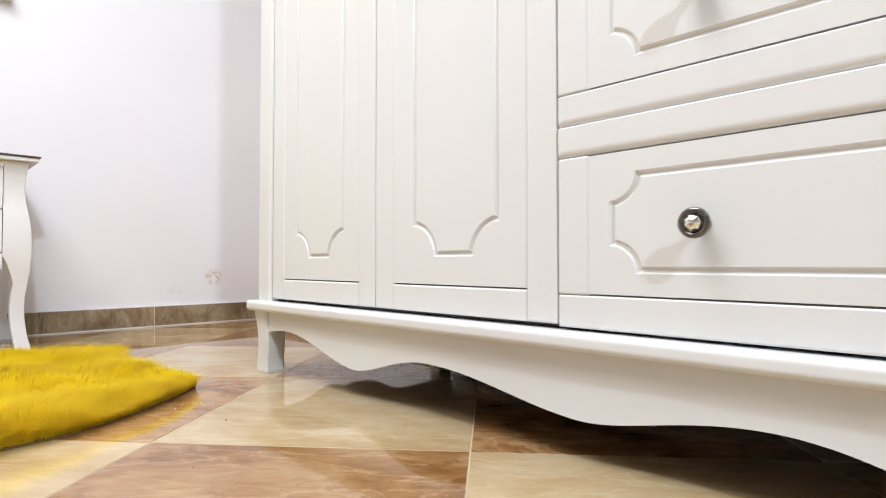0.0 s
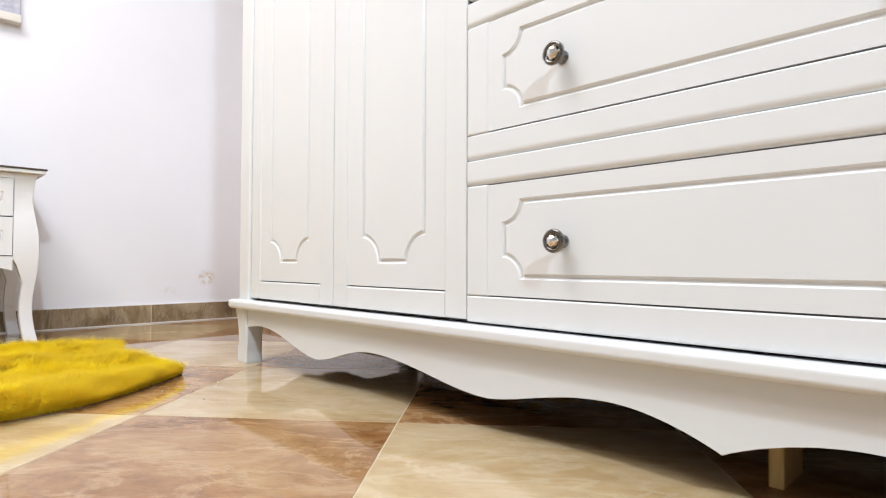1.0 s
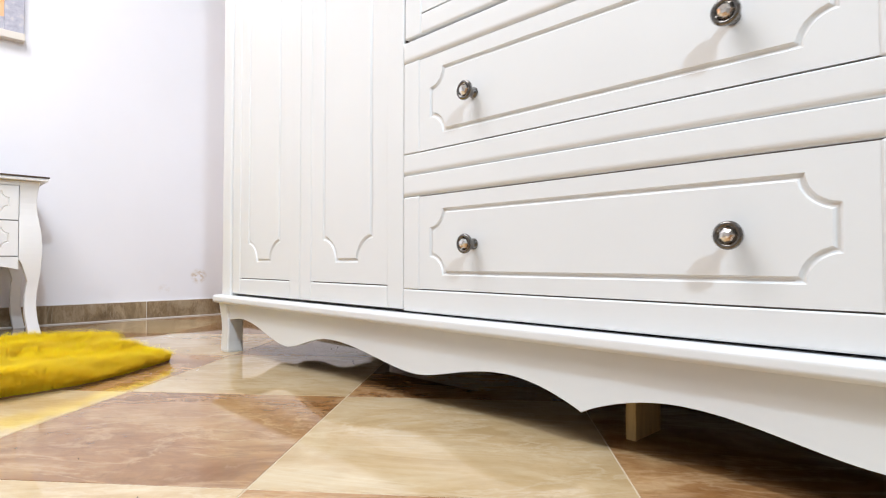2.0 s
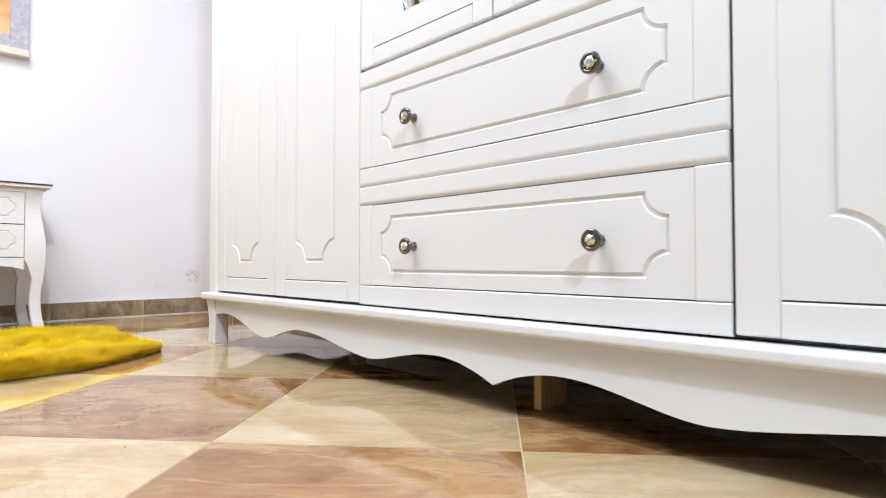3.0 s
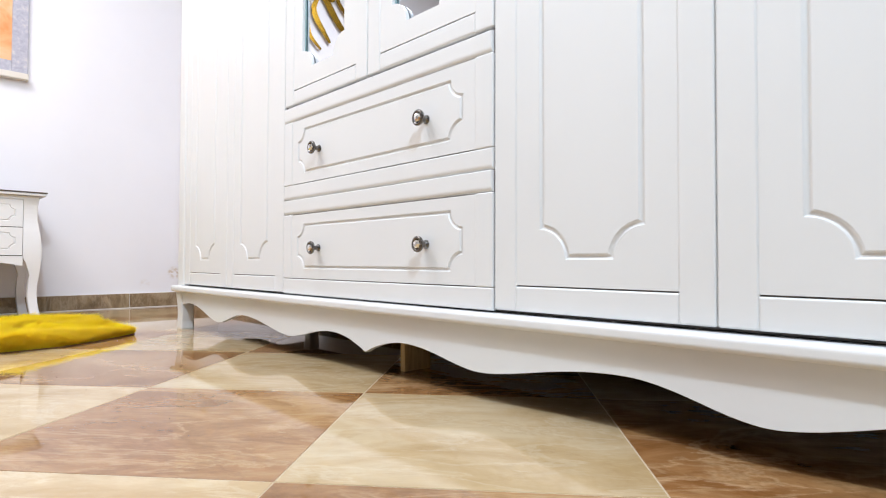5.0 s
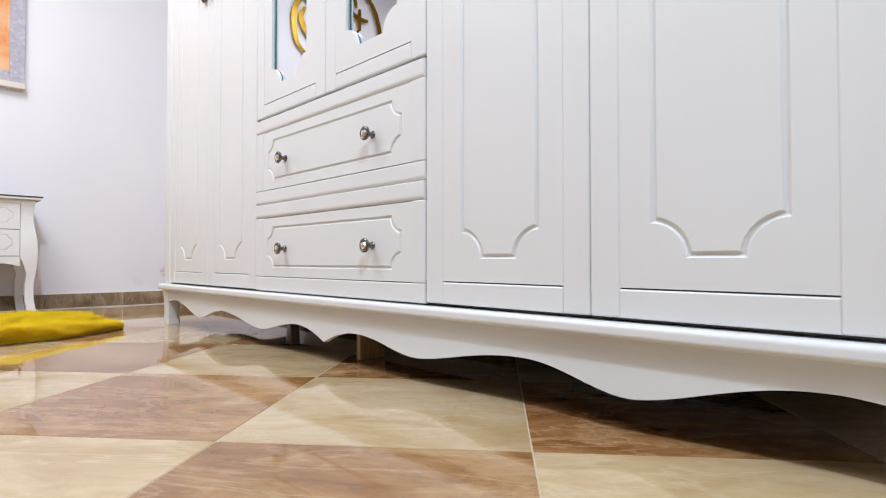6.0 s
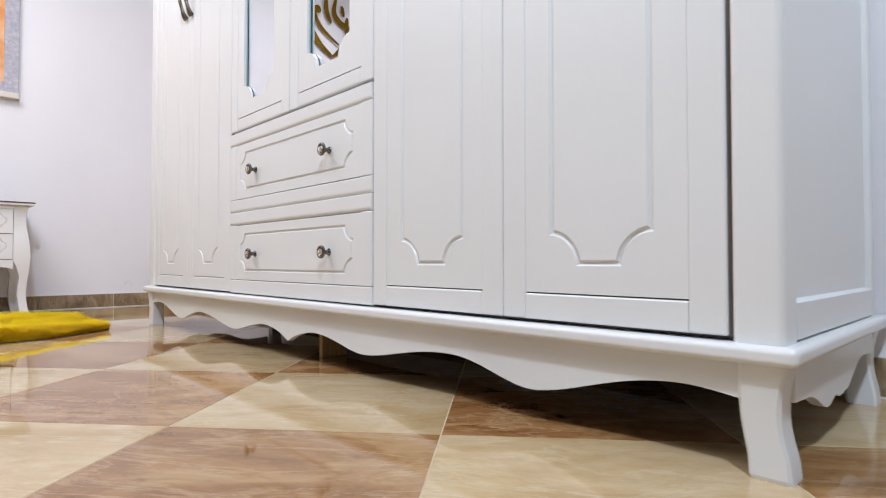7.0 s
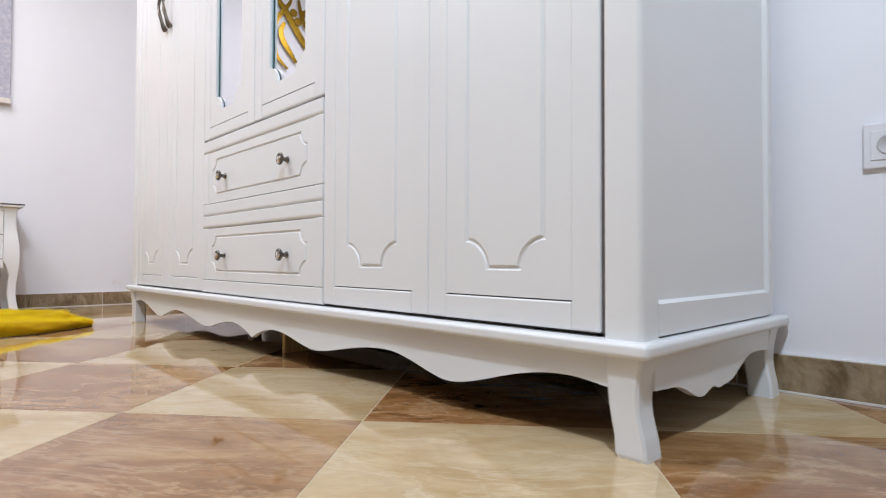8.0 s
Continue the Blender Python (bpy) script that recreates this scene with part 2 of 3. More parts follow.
def sweep(points, radii, sides=8, flat=1.0):
    """A round bar along points; flat squashes it along y."""
    bm = bmesh.new()
    rings = []
    for i, p in enumerate(points):
        p = Vector(p)
        d = (Vector(points[min(i + 1, len(points) - 1)]) - Vector(points[max(i - 1, 0)])).normalized()
        side = d.cross(Vector((0.0, 1.0, 0.0)))
        side = side.normalized() if side.length > 1e-4 else Vector((1, 0, 0))
        up = side.cross(d)
        rings.append([bm.verts.new(p + radii[i] * (math.cos(2 * math.pi * k / sides) * side + flat * math.sin(2 * math.pi * k / sides) * up)) for k in range(sides)])
    for a, b in zip(rings, rings[1:]):
        for k in range(sides):
            j = (k + 1) % sides
            bm.faces.new((a[k], a[j], b[j], b[k]))
    bm.faces.new(rings[0][::-1])
    bm.faces.new(rings[-1])
    return bm


def rail(x0, x1, face, back, z0, z1, low=(0.006, 0.011), high=(0.0026, 0.0026), end=0.003):
    """A horizontal rail with its face at y = face: a wide rounding along its lower edge, a narrow one along the upper, and eased ends."""
    prof = [(back, z0)]
    prof += [(face + low[0] * (1 - math.sin(a)), z0 + low[1] * (1 - math.cos(a))) for a in (math.pi / 2 * i / 7 for i in range(8))]
    prof += [(face + high[0] * (1 - math.cos(a)), z1 - high[1] * (1 - math.sin(a))) for a in (math.pi / 2 * i / 4 for i in range(5))]
    prof += [(back, z1)]
    bm = bmesh.new()
    rings = []
    for x, sink in ((x0, 1.0), (x0 + 0.3 * end, 0.3), (x0 + end, 0.0), (x1 - end, 0.0), (x1 - 0.3 * end, 0.3), (x1, 1.0)):
        rings.append([bm.verts.new((x, min(back, max(y, face + sink * end)), z)) for y, z in prof])
    for a, b in zip(rings, rings[1:]):
        for k in range(len(prof)):
            j = (k + 1) % len(prof)
            bm.faces.new((a[k], a[j], b[j], b[k]))
    bm.faces.new(rings[0])
    bm.faces.new(rings[-1][::-1])
    return bm


def ease(stops, d):
    """Smooth wave through its crests and troughs, the troughs a little narrower."""
    for (a, za), (b, zb) in zip(stops, stops[1:]):
        if d <= b:
            t = (d - a) / (b - a)
            t = 1 - (1 - t) ** 0.87 if zb < za else t ** 0.87
            return za + (zb - za) * (0.5 - 0.5 * math.cos(math.pi * t))
    return stops[-1][1]


def front_of(y):
    return lambda u, v, d: (u, y + d, v)


# ---- the room ----
WEST, EAST, SOUTH, NORTH, TOP = -2.217, 3.6, -3.3, 0.705, 2.78


def structure(name, bm, mat, label):
    return tagged(part(name, bm, mat), label, name.split("_")[0], kind="structure")


structure("wall_west", box(WEST - 0.15, WEST, SOUTH, NORTH, -0.05, TOP), WALL_STAINED, "white plastered wall with a brown damp stain")
structure("wall_north", box(WEST - 0.15, EAST + 0.15, NORTH, NORTH + 0.15, -0.05, TOP), WALL, "white plastered wall behind the wardrobe")
# East and south walls are unseen; their dark colour lowers the fill.
structure("wall_east", box(EAST, EAST + 0.15, SOUTH, NORTH, -0.05, TOP), WALL_UNSEEN, "unseen greige wall, kept dark to cut bounced light")
structure("wall_south", box(WEST - 0.15, EAST + 0.15, SOUTH - 0.15, SOUTH, -0.05, TOP), WALL_UNSEEN, "unseen greige wall, kept dark to cut bounced light")
structure("ceiling", box(WEST - 0.15, EAST + 0.15, SOUTH - 0.15, NORTH + 0.15, TOP, TOP + 0.12), CEILING, "plain white plastered ceiling")
floor = structure("floor", box(WEST - 0.15, EAST + 0.15, SOUTH - 0.15, NORTH + 0.15, -0.12, -0.0007), GROUT, "chequered beige and brown marble tile floor")

# ---- wardrobe ----
MID = 0.4315
BODY_L, BODY_R = MID - 1.352, MID + 1.352
wardrobe = thing("wardrobe", (MID, 0.33, 0.0), "large white lacquered six-door wardrobe with two drawers", "wardrobe")
# Core shows only through the gaps; its dark colour stands for their shade.
part("body", box(BODY_L + 0.012, BODY_R - 0.012, 0.022, 0.63, 0.187, 2.2), GAP_SHADE, wardrobe)

# lip of the base, scalloped aprons and legs
part("base_top", box(MID - 1.372, MID + 1.372, -0.026, 0.69, 0.160, 0.1855, 0.009, 7), WHITE, wardrobe, smooth=False)

FRONT_WAVE = [(0.0, 0.057), (0.155, 0.0955), (0.39, 0.0615), (0.71, 0.101), (0.925, 0.0605), (1.215, 0.116), (1.32, 0.105)]


def front_height(d):
    if d < 0.155:
        return 0.057 + 0.0385 * math.sin(math.pi / 2 * (d / 0.155)) ** 0.85
    return ease(FRONT_WAVE[1:], d)


def apron_front():
    n = 180
    low = [(MID - 1.31 + 2.62 * i / n, front_height(abs(-1.31 + 2.62 * i / n))) for i in range(n + 1)]
    return prism(low + [(MID + 1.31, 0.162), (MID - 1.31, 0.162)], front_of(-0.001), 0.018, 0.0015)


part("front_apron", apron_front(), WHITE, wardrobe)
SIDE_WAVE = [(0.04, 0.104), (0.10, 0.101), (0.225, 0.066), (0.285, 0.078), (0.30, 0.070), (0.35, 0.074), (0.50, 0.117), (0.60, 0.112)]


def apron_side(x, out):
    n = 70
    low = [(0.04 + 0.56 * i / n, ease(SIDE_WAVE, 0.04 + 0.56 * i / n)) for i in range(n + 1)]
    return prism(low + [(0.60, 0.162), (0.04, 0.162)], lambda u, v, d: (x - out * d, u, v), 0.018, 0.0015)


part("side_apron", apron_side(MID + 1.352, 1), WHITE, wardrobe)
part("side_apron", apron_side(MID - 1.352, -1), WHITE, wardrobe)


def leg(cx, cy, sx, sy):
    """A square sabre leg that flares outwards at the foot; sx, sy point away from the body."""
    bm = bmesh.new()
    rings = []
    for i in range(15):
        t = i / 14
        z = 0.162 * (1 - t) if i < 13 else (0.006 if i == 13 else 0.0)
        out = -0.006 * math.sin(math.pi * min(1, t / 0.8)) + 0.006 * max(0, t - 0.45) ** 1.6 / 0.38
        half = (0.031 - 0.0035 * math.sin(math.pi * t) - 0.0035 * t) * (0.95 if i == 14 else 1.0)
        c = Vector((cx + sx * out, cy - sy * 0.006 * t * t, z))
        ring = []
        for a, b in ((-1, -1), (1, -1), (1, 1), (-1, 1)):
            k = half - 0.0045
            ring += [bm.verts.new(c + Vector((a * half, b * k, 0))), bm.verts.new(c + Vector((a * k, b * half, 0)))] if a * b > 0 else [bm.verts.new(c + Vector((a * k, b * half, 0))), bm.verts.new(c + Vector((a * half, b * k, 0)))]
        rings.append(ring)
    for a, b in zip(rings, rings[1:]):
        for k in range(8):
            j = (k + 1) % 8
            bm.faces.new((a[k], a[j], b[j], b[k]))
    bm.faces.new(rings[0])
    bm.faces.new(rings[-1][::-1])
    return bm


for sx in (-1, 1):
    for cy, sy in ((0.020, -1), (0.635, 1)):
        part("leg", leg(MID + sx * 1.325, cy, sx, sy), WHITE, wardrobe)

# Board added to darken the underside of the white base.
part("underside_shade", box(MID - 1.33, MID + 1.33, 0.014, 0.66, 0.150, 0.1595), SHADED_BOARD, wardrobe, "dark board added under the base, shade in its colour")

# corner posts and framed side panels
for sx in (-1, 1):
    x0, x1 = sorted((MID + sx * 1.2845, MID + sx * 1.352))
    part("corner_post", box(x0, x1, -0.003, 0.060, 0.1765, 2.2, 0.010, 5), WHITE, wardrobe)
    x0, x1 = sorted((MID + sx * 1.330, MID + sx * 1.352))
    part("back_post", box(x0, x1, 0.605, 0.640, 0.189, 2.2, 0.006, 2), WHITE, wardrobe)
    # Added strip behind the post seam; its colour sets the shade there.
    x0, x1 = sorted((MID + sx * 1.2755, MID + sx * 1.2855))
    part("seam_shade_strip", box(x0, x1, 0.012, 0.022, 0.192, 2.19), GAP_SHADE, wardrobe)
    xo, xi = MID + sx * 1.351, MID + sx * 1.339
    part("side_rail", prism([(xi, 0.189), (xo, 0.189), (xo, 0.241), (xi, 0.247)], lambda u, v, d: (u, 0.060 + d, v), 0.545), WHITE, wardrobe)
    x0, x1 = sorted((MID + sx * 1.330, MID + sx * 1.3405))
    part("side_panel", box(x0, x1, 0.058, 0.607, 0.189, 2.2), WHITE, wardrobe)


def tall_door(x0, x1, handle_side):
    """A full-height door: stiles, rails and a field with a scooped groove."""
    # Backing in the gap-shade colour, so the seams look dark.
    door = part("door", box(x0 + 0.0026, x1 - 0.0026, 0.0088, 0.020, 0.1945, 2.168), GAP_SHADE, wardrobe)
    s = 0.056
    part("stile", box(x0 + 0.0009, x0 + s, 0.0, 0.0095, 0.1926, 2.17, 0.0036, 4), WHITE, door)
    part("stile", box(x1 - s, x1 - 0.0009, 0.0, 0.0095, 0.1926, 2.17, 0.0036, 4), WHITE, door)
    part("bottom_rail", rail(x0 + s, x1 - s, 0.0005, 0.0095, 0.1926, 0.2404, (0.002, 0.002), (0.0035, 0.0035), 0.0015), WHITE, door)
    part("top_rail", box(x0 + s, x1 - s, 0.0005, 0.012, 2.125, 2.17, 0.0028, 3), WHITE, door)
    loop = notched(x0 + 0.110, x1 - 0.110, 0.292, 2.06, 0.056)
    part("field", grooved(x0 + s, x1 - s, 0.2431, 2.1235, loop, front_of(0.0020), 0.0115, 0.0048, 0.011), WHITE, door)
    hx = x1 - 0.030 if handle_side > 0 else x0 + 0.030
    handle = []
    for i in range(33):
        t = i / 32
        z = 1.335 + 0.20 * t
        bow = 0.030 * math.sin(math.pi * t) ** 0.55 + 0.003
        handle.append((hx + 0.006 * math.sin(2 * math.pi * t * 1.5), -bow, z))
    radii = [0.0064 + 0.0052 * (abs(i - 16) / 16) ** 3 + 0.0008 * math.cos(i * 0.6) for i in range(33)]
    part("handle", sweep(handle, radii, 10, 1.0), BRONZE, door, "curved dark bronze bow handle", True)
    return door


for x0, x1, side in ((MID - 1.2785, MID - 0.859, 1), (MID - 0.859, MID - 0.4315, -1), (MID + 0.4322, MID + 0.859, 1), (MID + 0.859, MID + 1.2785, -1)):
    tall_door(x0, x1, side)


def mirror_door(x0, x1, swing):
    """An upper middle door: frame round a scooped opening with a mirror behind it."""
    door = part("mirror_door", box(x0 + 0.003, x1 - 0.003, 0.018, 0.021, 0.770, 2.17), GAP_SHADE, wardrobe)
    s = 0.052
    part("stile", box(x0 + 0.0015, x0 + s, 0.0, 0.018, 0.7685, 2.17, 0.0034, 4), WHITE, door)
    part("stile", box(x1 - s, x1 - 0.0015, 0.0, 0.018, 0.7685, 2.17, 0.0034, 4), WHITE, door)
    part("bottom_rail", rail(x0 + s, x1 - s, 0.0005, 0.018, 0.7685, 0.8106, (0.0045, 0.007), (0.0028, 0.0028), 0.002), WHITE, door)
    part("top_rail", box(x0 + s, x1 - s, 0.0005, 0.018, 2.125, 2.17, 0.0028, 3), WHITE, door)
    loop = notched(x0 + 0.099, x1 - 0.108, 0.866, 2.02, 0.055)
    part("field", holed(x0 + s, x1 - s, 0.8142, 2.1235, loop, front_of(0.0022), 0.0098), WHITE, door)
    pane = box(x0 + 0.070, x1 - 0.075, 0.0150, 0.0162, 0.835, 2.05)
    middle = Vector(((x0 + x1) / 2, 0.0150, 1.4))
    bmesh.ops.rotate(pane, cent=middle, matrix=Matrix.Rotation(radians(swing), 3, "Z"), verts=pane.verts)
    part("mirror", pane, MIRROR, door, "clear silvered mirror pane")
    # Thin strips paint the opening's greenish reflection along the glass edge.
    for x in (x0 + 0.1005, x1 - 0.1135):
        part("glass_edge_reflection", box(x, x + 0.004, 0.0105, 0.0124, 0.925, 1.96), GLASS_EDGE_REFLECTION, door, "greenish glass edge with its reflection painted in")


mirror_door(0.0015, 0.4310, 0.35)
mirror_door(0.4320, 0.8615, 0.0)


def knob(x, z, y, parent):
    m = Matrix.Translation((x, y, z)) @ Matrix.Rotation(radians(90), 4, "X")
    k = part("knob", lathe([(0.0105, 0.0), (0.0105, 0.002), (0.0075, 0.004), (0.0062, 0.010), (0.0066, 0.015), (0.0105, 0.019),
                            (0.0165, 0.0215), (0.0182, 0.0235), (0.0186, 0.026), (0.0178, 0.0285), (0.0150, 0.0300), (0.0118, 0.0285), (0.0112, 0.0265)], m), CHROME, parent, "round polished chrome knob", True)
    part("crystal", lathe([(0.0112, 0.0262), (0.0108, 0.0285), (0.0085, 0.0318), (0.0045, 0.0338), (0.0012, 0.0342)], m, 7), CRYSTAL, k, "faceted clear crystal cap")
    return k


def drawer(z0, z1, drop=0.0):
    """A framed drawer front, 86 cm wide, with a scooped groove and two knobs."""
    x0, x1 = 0.0018, 0.8606
    # Dark backing paints the shade behind the rail and field seams.
    d = part("drawer", box(x0 - 0.0004, x1 + 0.0004, 0.0060, 0.020, z0 + 0.0015, z1 - 0.0015), GAP_SHADE, wardrobe)
    s, r = 0.049, 0.044
    part("bottom_rail", rail(x0, x1, -0.0014, 0.009, z0 - drop, z0 + r, (0.006, 0.011) if drop == 0 else (0.003, 0.004)), WHITE, d)
    part("top_rail", rail(x0, x1 - 0.002, -0.0020, 0.009, z1 - r, z1), WHITE, d)
    for a, b in ((x0, x0 + s), (x1 - s, x1)):
        part("stile", box(a, b, -0.0014, 0.009, z0 + r + 0.0008, z1 - r - 0.0010, 0.0034, 4), WHITE, d)
    loop = notched(0.0815, 0.7758, z0 + 0.075, z1 - 0.074, 0.037)
    part("field", grooved(x0 + s, x1 - s, z0 + r + 0.0026, z1 - r - 0.0026, loop, front_of(0.0004), 0.0085, 0.0046, 0.010), WHITE, d)
    for x in (0.203, 0.660):
        knob(x, (z0 + z1) / 2 - 0.006, 0.0003, d)


drawer(0.1915, 0.4750, 0.0018)
drawer(0.4764, 0.7605)

# ---- things under the wardrobe ----
tagged(part("support_block", box(0.457, 0.475, 0.095, 0.187, 0.0, 0.158, 0.0015), PINE), "pale pine support board under the wardrobe", "board")


def specks(count, x0, x1, y0, y1, least, most):
    bm = bmesh.new()
    for i in range(count):
        x, y = random.uniform(x0, x1), random.uniform(y0, y1)
        r = random.uniform(least, most)
        bmesh.ops.create_icosphere(bm, subdivisions=1, radius=r, matrix=Matrix.Translation((x, y, r * 0.6)))
    return bm


tagged(part("debris", specks(16, -0.86, -0.30, 0.10, 0.34, 0.0008, 0.0020), DIRT), "scattered dark crumbs on the floor tiles", "debris", kind="stuff")
tagged(part("crumbs", specks(16, -0.80, -0.62, -0.34, -0.16, 0.0007, 0.0016), GROUT_WHITE), "pale lint and crumbs beside the fur rug", "debris", kind="stuff")
tagged(part("grit", specks(14, -1.6, 0.6, -0.6, -0.05, 0.0006, 0.0013), DIRT), "fine dark grit on the floor tiles", "debris", kind="stuff")

# ---- nightstand ----
stand = thing("nightstand", (-1.98, -0.605, 0.0), "small white two-drawer nightstand with curved legs", "nightstand")
NY0, NY1, NXF, NXB = -0.871, -0.370, -1.755, -2.185


def stand_leg(y, sy, x, sx):
    bm = bmesh.new()
    rings = []
    for i in range(29):
        t = i / 28
        z = 0.604 * (1 - t)
        bow = -0.010 * math.sin(math.pi * min(1.0, t / 0.28)) + (0.009 * math.sin(math.pi * (t - 0.28) / 0.35) if 0.28 < t < 0.63 else 0.0)
        bow += -0.009 * math.sin(math.pi * (t - 0.63) / 0.37) + 0.012 * ((t - 0.63) / 0.37) ** 2 if t >= 0.63 else 0.0
        inner = 0.066 if t < 0.52 else 0.066 - 0.030 * min(1, (t - 0.52) / 0.12) + 0.0
        yo = y + sy * bow
        yi = yo - sy * inner if t >= 0.52 else y - sy * 0.066
        if t > 0.64:
            yi = yo - sy * (0.036 + 0.004 * (t - 0.64) / 0.36)
        xo = x + sx * bow * 0.8
        xi = xo - sx * 0.038
        rings.append([bm.verts.new((xo, yi, z)), bm.verts.new((xo, yo, z)), bm.verts.new((xi, yo, z)), bm.verts.new((xi, yi, z))])
    for a, b in zip(rings, rings[1:]):
        for k in range(4):
            j = (k + 1) % 4
            bm.faces.new((a[k], a[j], b[j], b[k]))
    bm.faces.new(rings[0])
    bm.faces.new(rings[-1][::-1])
    bmesh.ops.bevel(bm, geom=[e for e in bm.edges if abs(e.verts[0].co.z - e.verts[1].co.z) > 0.005], offset=0.003, segments=2, profile=0.5, affect="EDGES")
    return bm


for y, sy in ((NY0, -1), (NY1, 1)):
    for x, sx in ((NXF, 1), (NXB, -1)):
        part("leg", stand_leg(y, sy, x, sx), WHITE_STAND, stand)
part("tabletop", box(NXB - 0.01, NXF + 0.022, NY0 - 0.022, NY1 + 0.022, 0.605, 0.618, 0.003), WHITE_STAND, stand)
part("top_board", box(NXB - 0.008, NXF + 0.026, NY0 - 0.026, NY1 + 0.026, 0.618, 0.624, 0.002), DARK_EDGE, stand, "thin dark brown top board")
# Nightstand core in the same shade-darkened board colour.
part("body", box(NXB, NXF - 0.022, NY0 + 0.02, NY1 - 0.02, 0.300, 0.604), SHADED_BOARD, stand)
part("top_rail", box(NXF - 0.02, NXF - 0.002, NY0 + 0.066, NY1 - 0.066, 0.586, 0.604), WHITE_STAND, stand)


def stand_apron():
    pts = [(NY0 + 0.066, 0.312), (NY0 + 0.066, 0.262)]
    pts += [(NY0 + 0.066 + (NY1 - NY0 - 0.132) * i / 20, 0.262 + 0.022 * math.sin(math.pi * i / 20) ** 0.7) for i in range(1, 20)]
    pts += [(NY1 - 0.066, 0.262), (NY1 - 0.066, 0.312)]
    return prism(pts, lambda u, v, d: (NXF - 0.003 - d, u, v), 0.016)


part("front_apron", stand_apron(), WHITE_STAND, stand)
for z0, z1 in ((0.3155, 0.449), (0.4530, 0.5845)):
    y0, y1 = NY0 + 0.068, NY1 - 0.068
    loop = notched(y0 + 0.027, y1 - 0.027, z0 + 0.027, z1 - 0.024, 0.023, 5)
    d = part("drawer", grooved(y0, y1, z0, z1, loop, lambda u, v, dd: (NXF - 0.001 - dd, u, v), 0.016, 0.004, 0.007), WHITE_STAND, stand)
    m = Matrix.Translation((NXF - 0.001, (y0 + y1) / 2, (z0 + z1) / 2)) @ Matrix.Rotation(radians(90), 4, "Y")
    part("knob", lathe([(0.010, 0.0), (0.006, 0.004), (0.006, 0.014), (0.015, 0.020), (0.016, 0.025), (0.010, 0.030)], m), CHROME, d, "round chrome knob", True)

# ---- picture on the west wall ----
picture = thing("framed_picture", (WEST, -0.61, 1.6), "orange painting in a worn grey wooden frame", "picture")
PY0, PY1, PZ0, PZ1 = -0.86, -0.375, 1.285, 2.05
part("canvas", box(WEST + 0.001, WEST + 0.012, PY0 + 0.05, PY1 - 0.05, PZ0 + 0.05, PZ1 - 0.05), CANVAS, picture, "orange painted canvas")
for name, b in (("frame_side", (PY1 - 0.072, PY1, PZ0, PZ1)), ("frame_side", (PY0, PY0 + 0.072, PZ0, PZ1)),
                ("frame_rail", (PY0 + 0.072, PY1 - 0.072, PZ0, PZ0 + 0.09)), ("frame_rail", (PY0 + 0.072, PY1 - 0.072, PZ1 - 0.09, PZ1))):
    part(name, box(WEST + 0.001, WEST + 0.028, *b, 0.003), WORN, picture)
part("frame_lip", box(WEST + 0.001, WEST + 0.046, PY0 - 0.004, PY1 + 0.002, PZ0 - 0.006, PZ0 + 0.028, 0.004), FRAME_EDGE, picture, "cream lower edge of the frame")

# ---- gold wall ornament, seen in the mirrors ----
GOLD_STROKES = [
    ([(-1.36, 2.60), (-1.387, 2.535), (-1.46, 2.458), (-1.553, 2.333), (-1.63, 2.23), (-1.70, 2.165), (-1.80, 2.105)], 0.062),
    ([(-1.514, 2.577), (-1.487, 2.517), (-1.424, 2.43), (-1.371, 2.347), (-1.352, 2.23), (-1.365, 2.112), (-1.392, 2.036), (-1.483, 1.957)], 0.046),
    ([(-1.452, 2.354), (-1.417, 2.268), (-1.445, 2.183), (-1.50, 2.114), (-1.566, 2.03)], 0.050),
    ([(-1.579, 2.598), (-1.599, 2.501), (-1.640, 2.39), (-1.716, 2.309), (-1.861, 2.225)], 0.036),
    ([(-1.733, 2.62), (-1.734, 2.498), (-1.782, 2.396)], 0.046),
    ([(-1.829, 2.63), (-1.81, 2.505), (-1.86, 2.436), (-1.955, 2.404), (-2.036, 2.411)], 0.050),
    ([(-1.889, 2.58), (-1.909, 2.49)], 0.036),
    ([(-1.945, 2.49), (-1.94, 2.39), (-1.946, 2.30)], 0.040),
    ([(-1.80, 2.105), (-1.87, 2.18), (-1.93, 2.30)], 0.036),
    ([(-2.0, 2.64), (-2.098, 2.532), (-2.157, 2.362), (-2.15, 2.25)], 0.048),
]
GOLD_DOTS = [(-1.533, 2.46), (-1.575, 2.396), (-1.645, 2.482)]
ornament = thing("wall_ornament", (WEST, -1.75, 2.2), "large gold mirror-finish calligraphic wall ornament", "wall ornament")


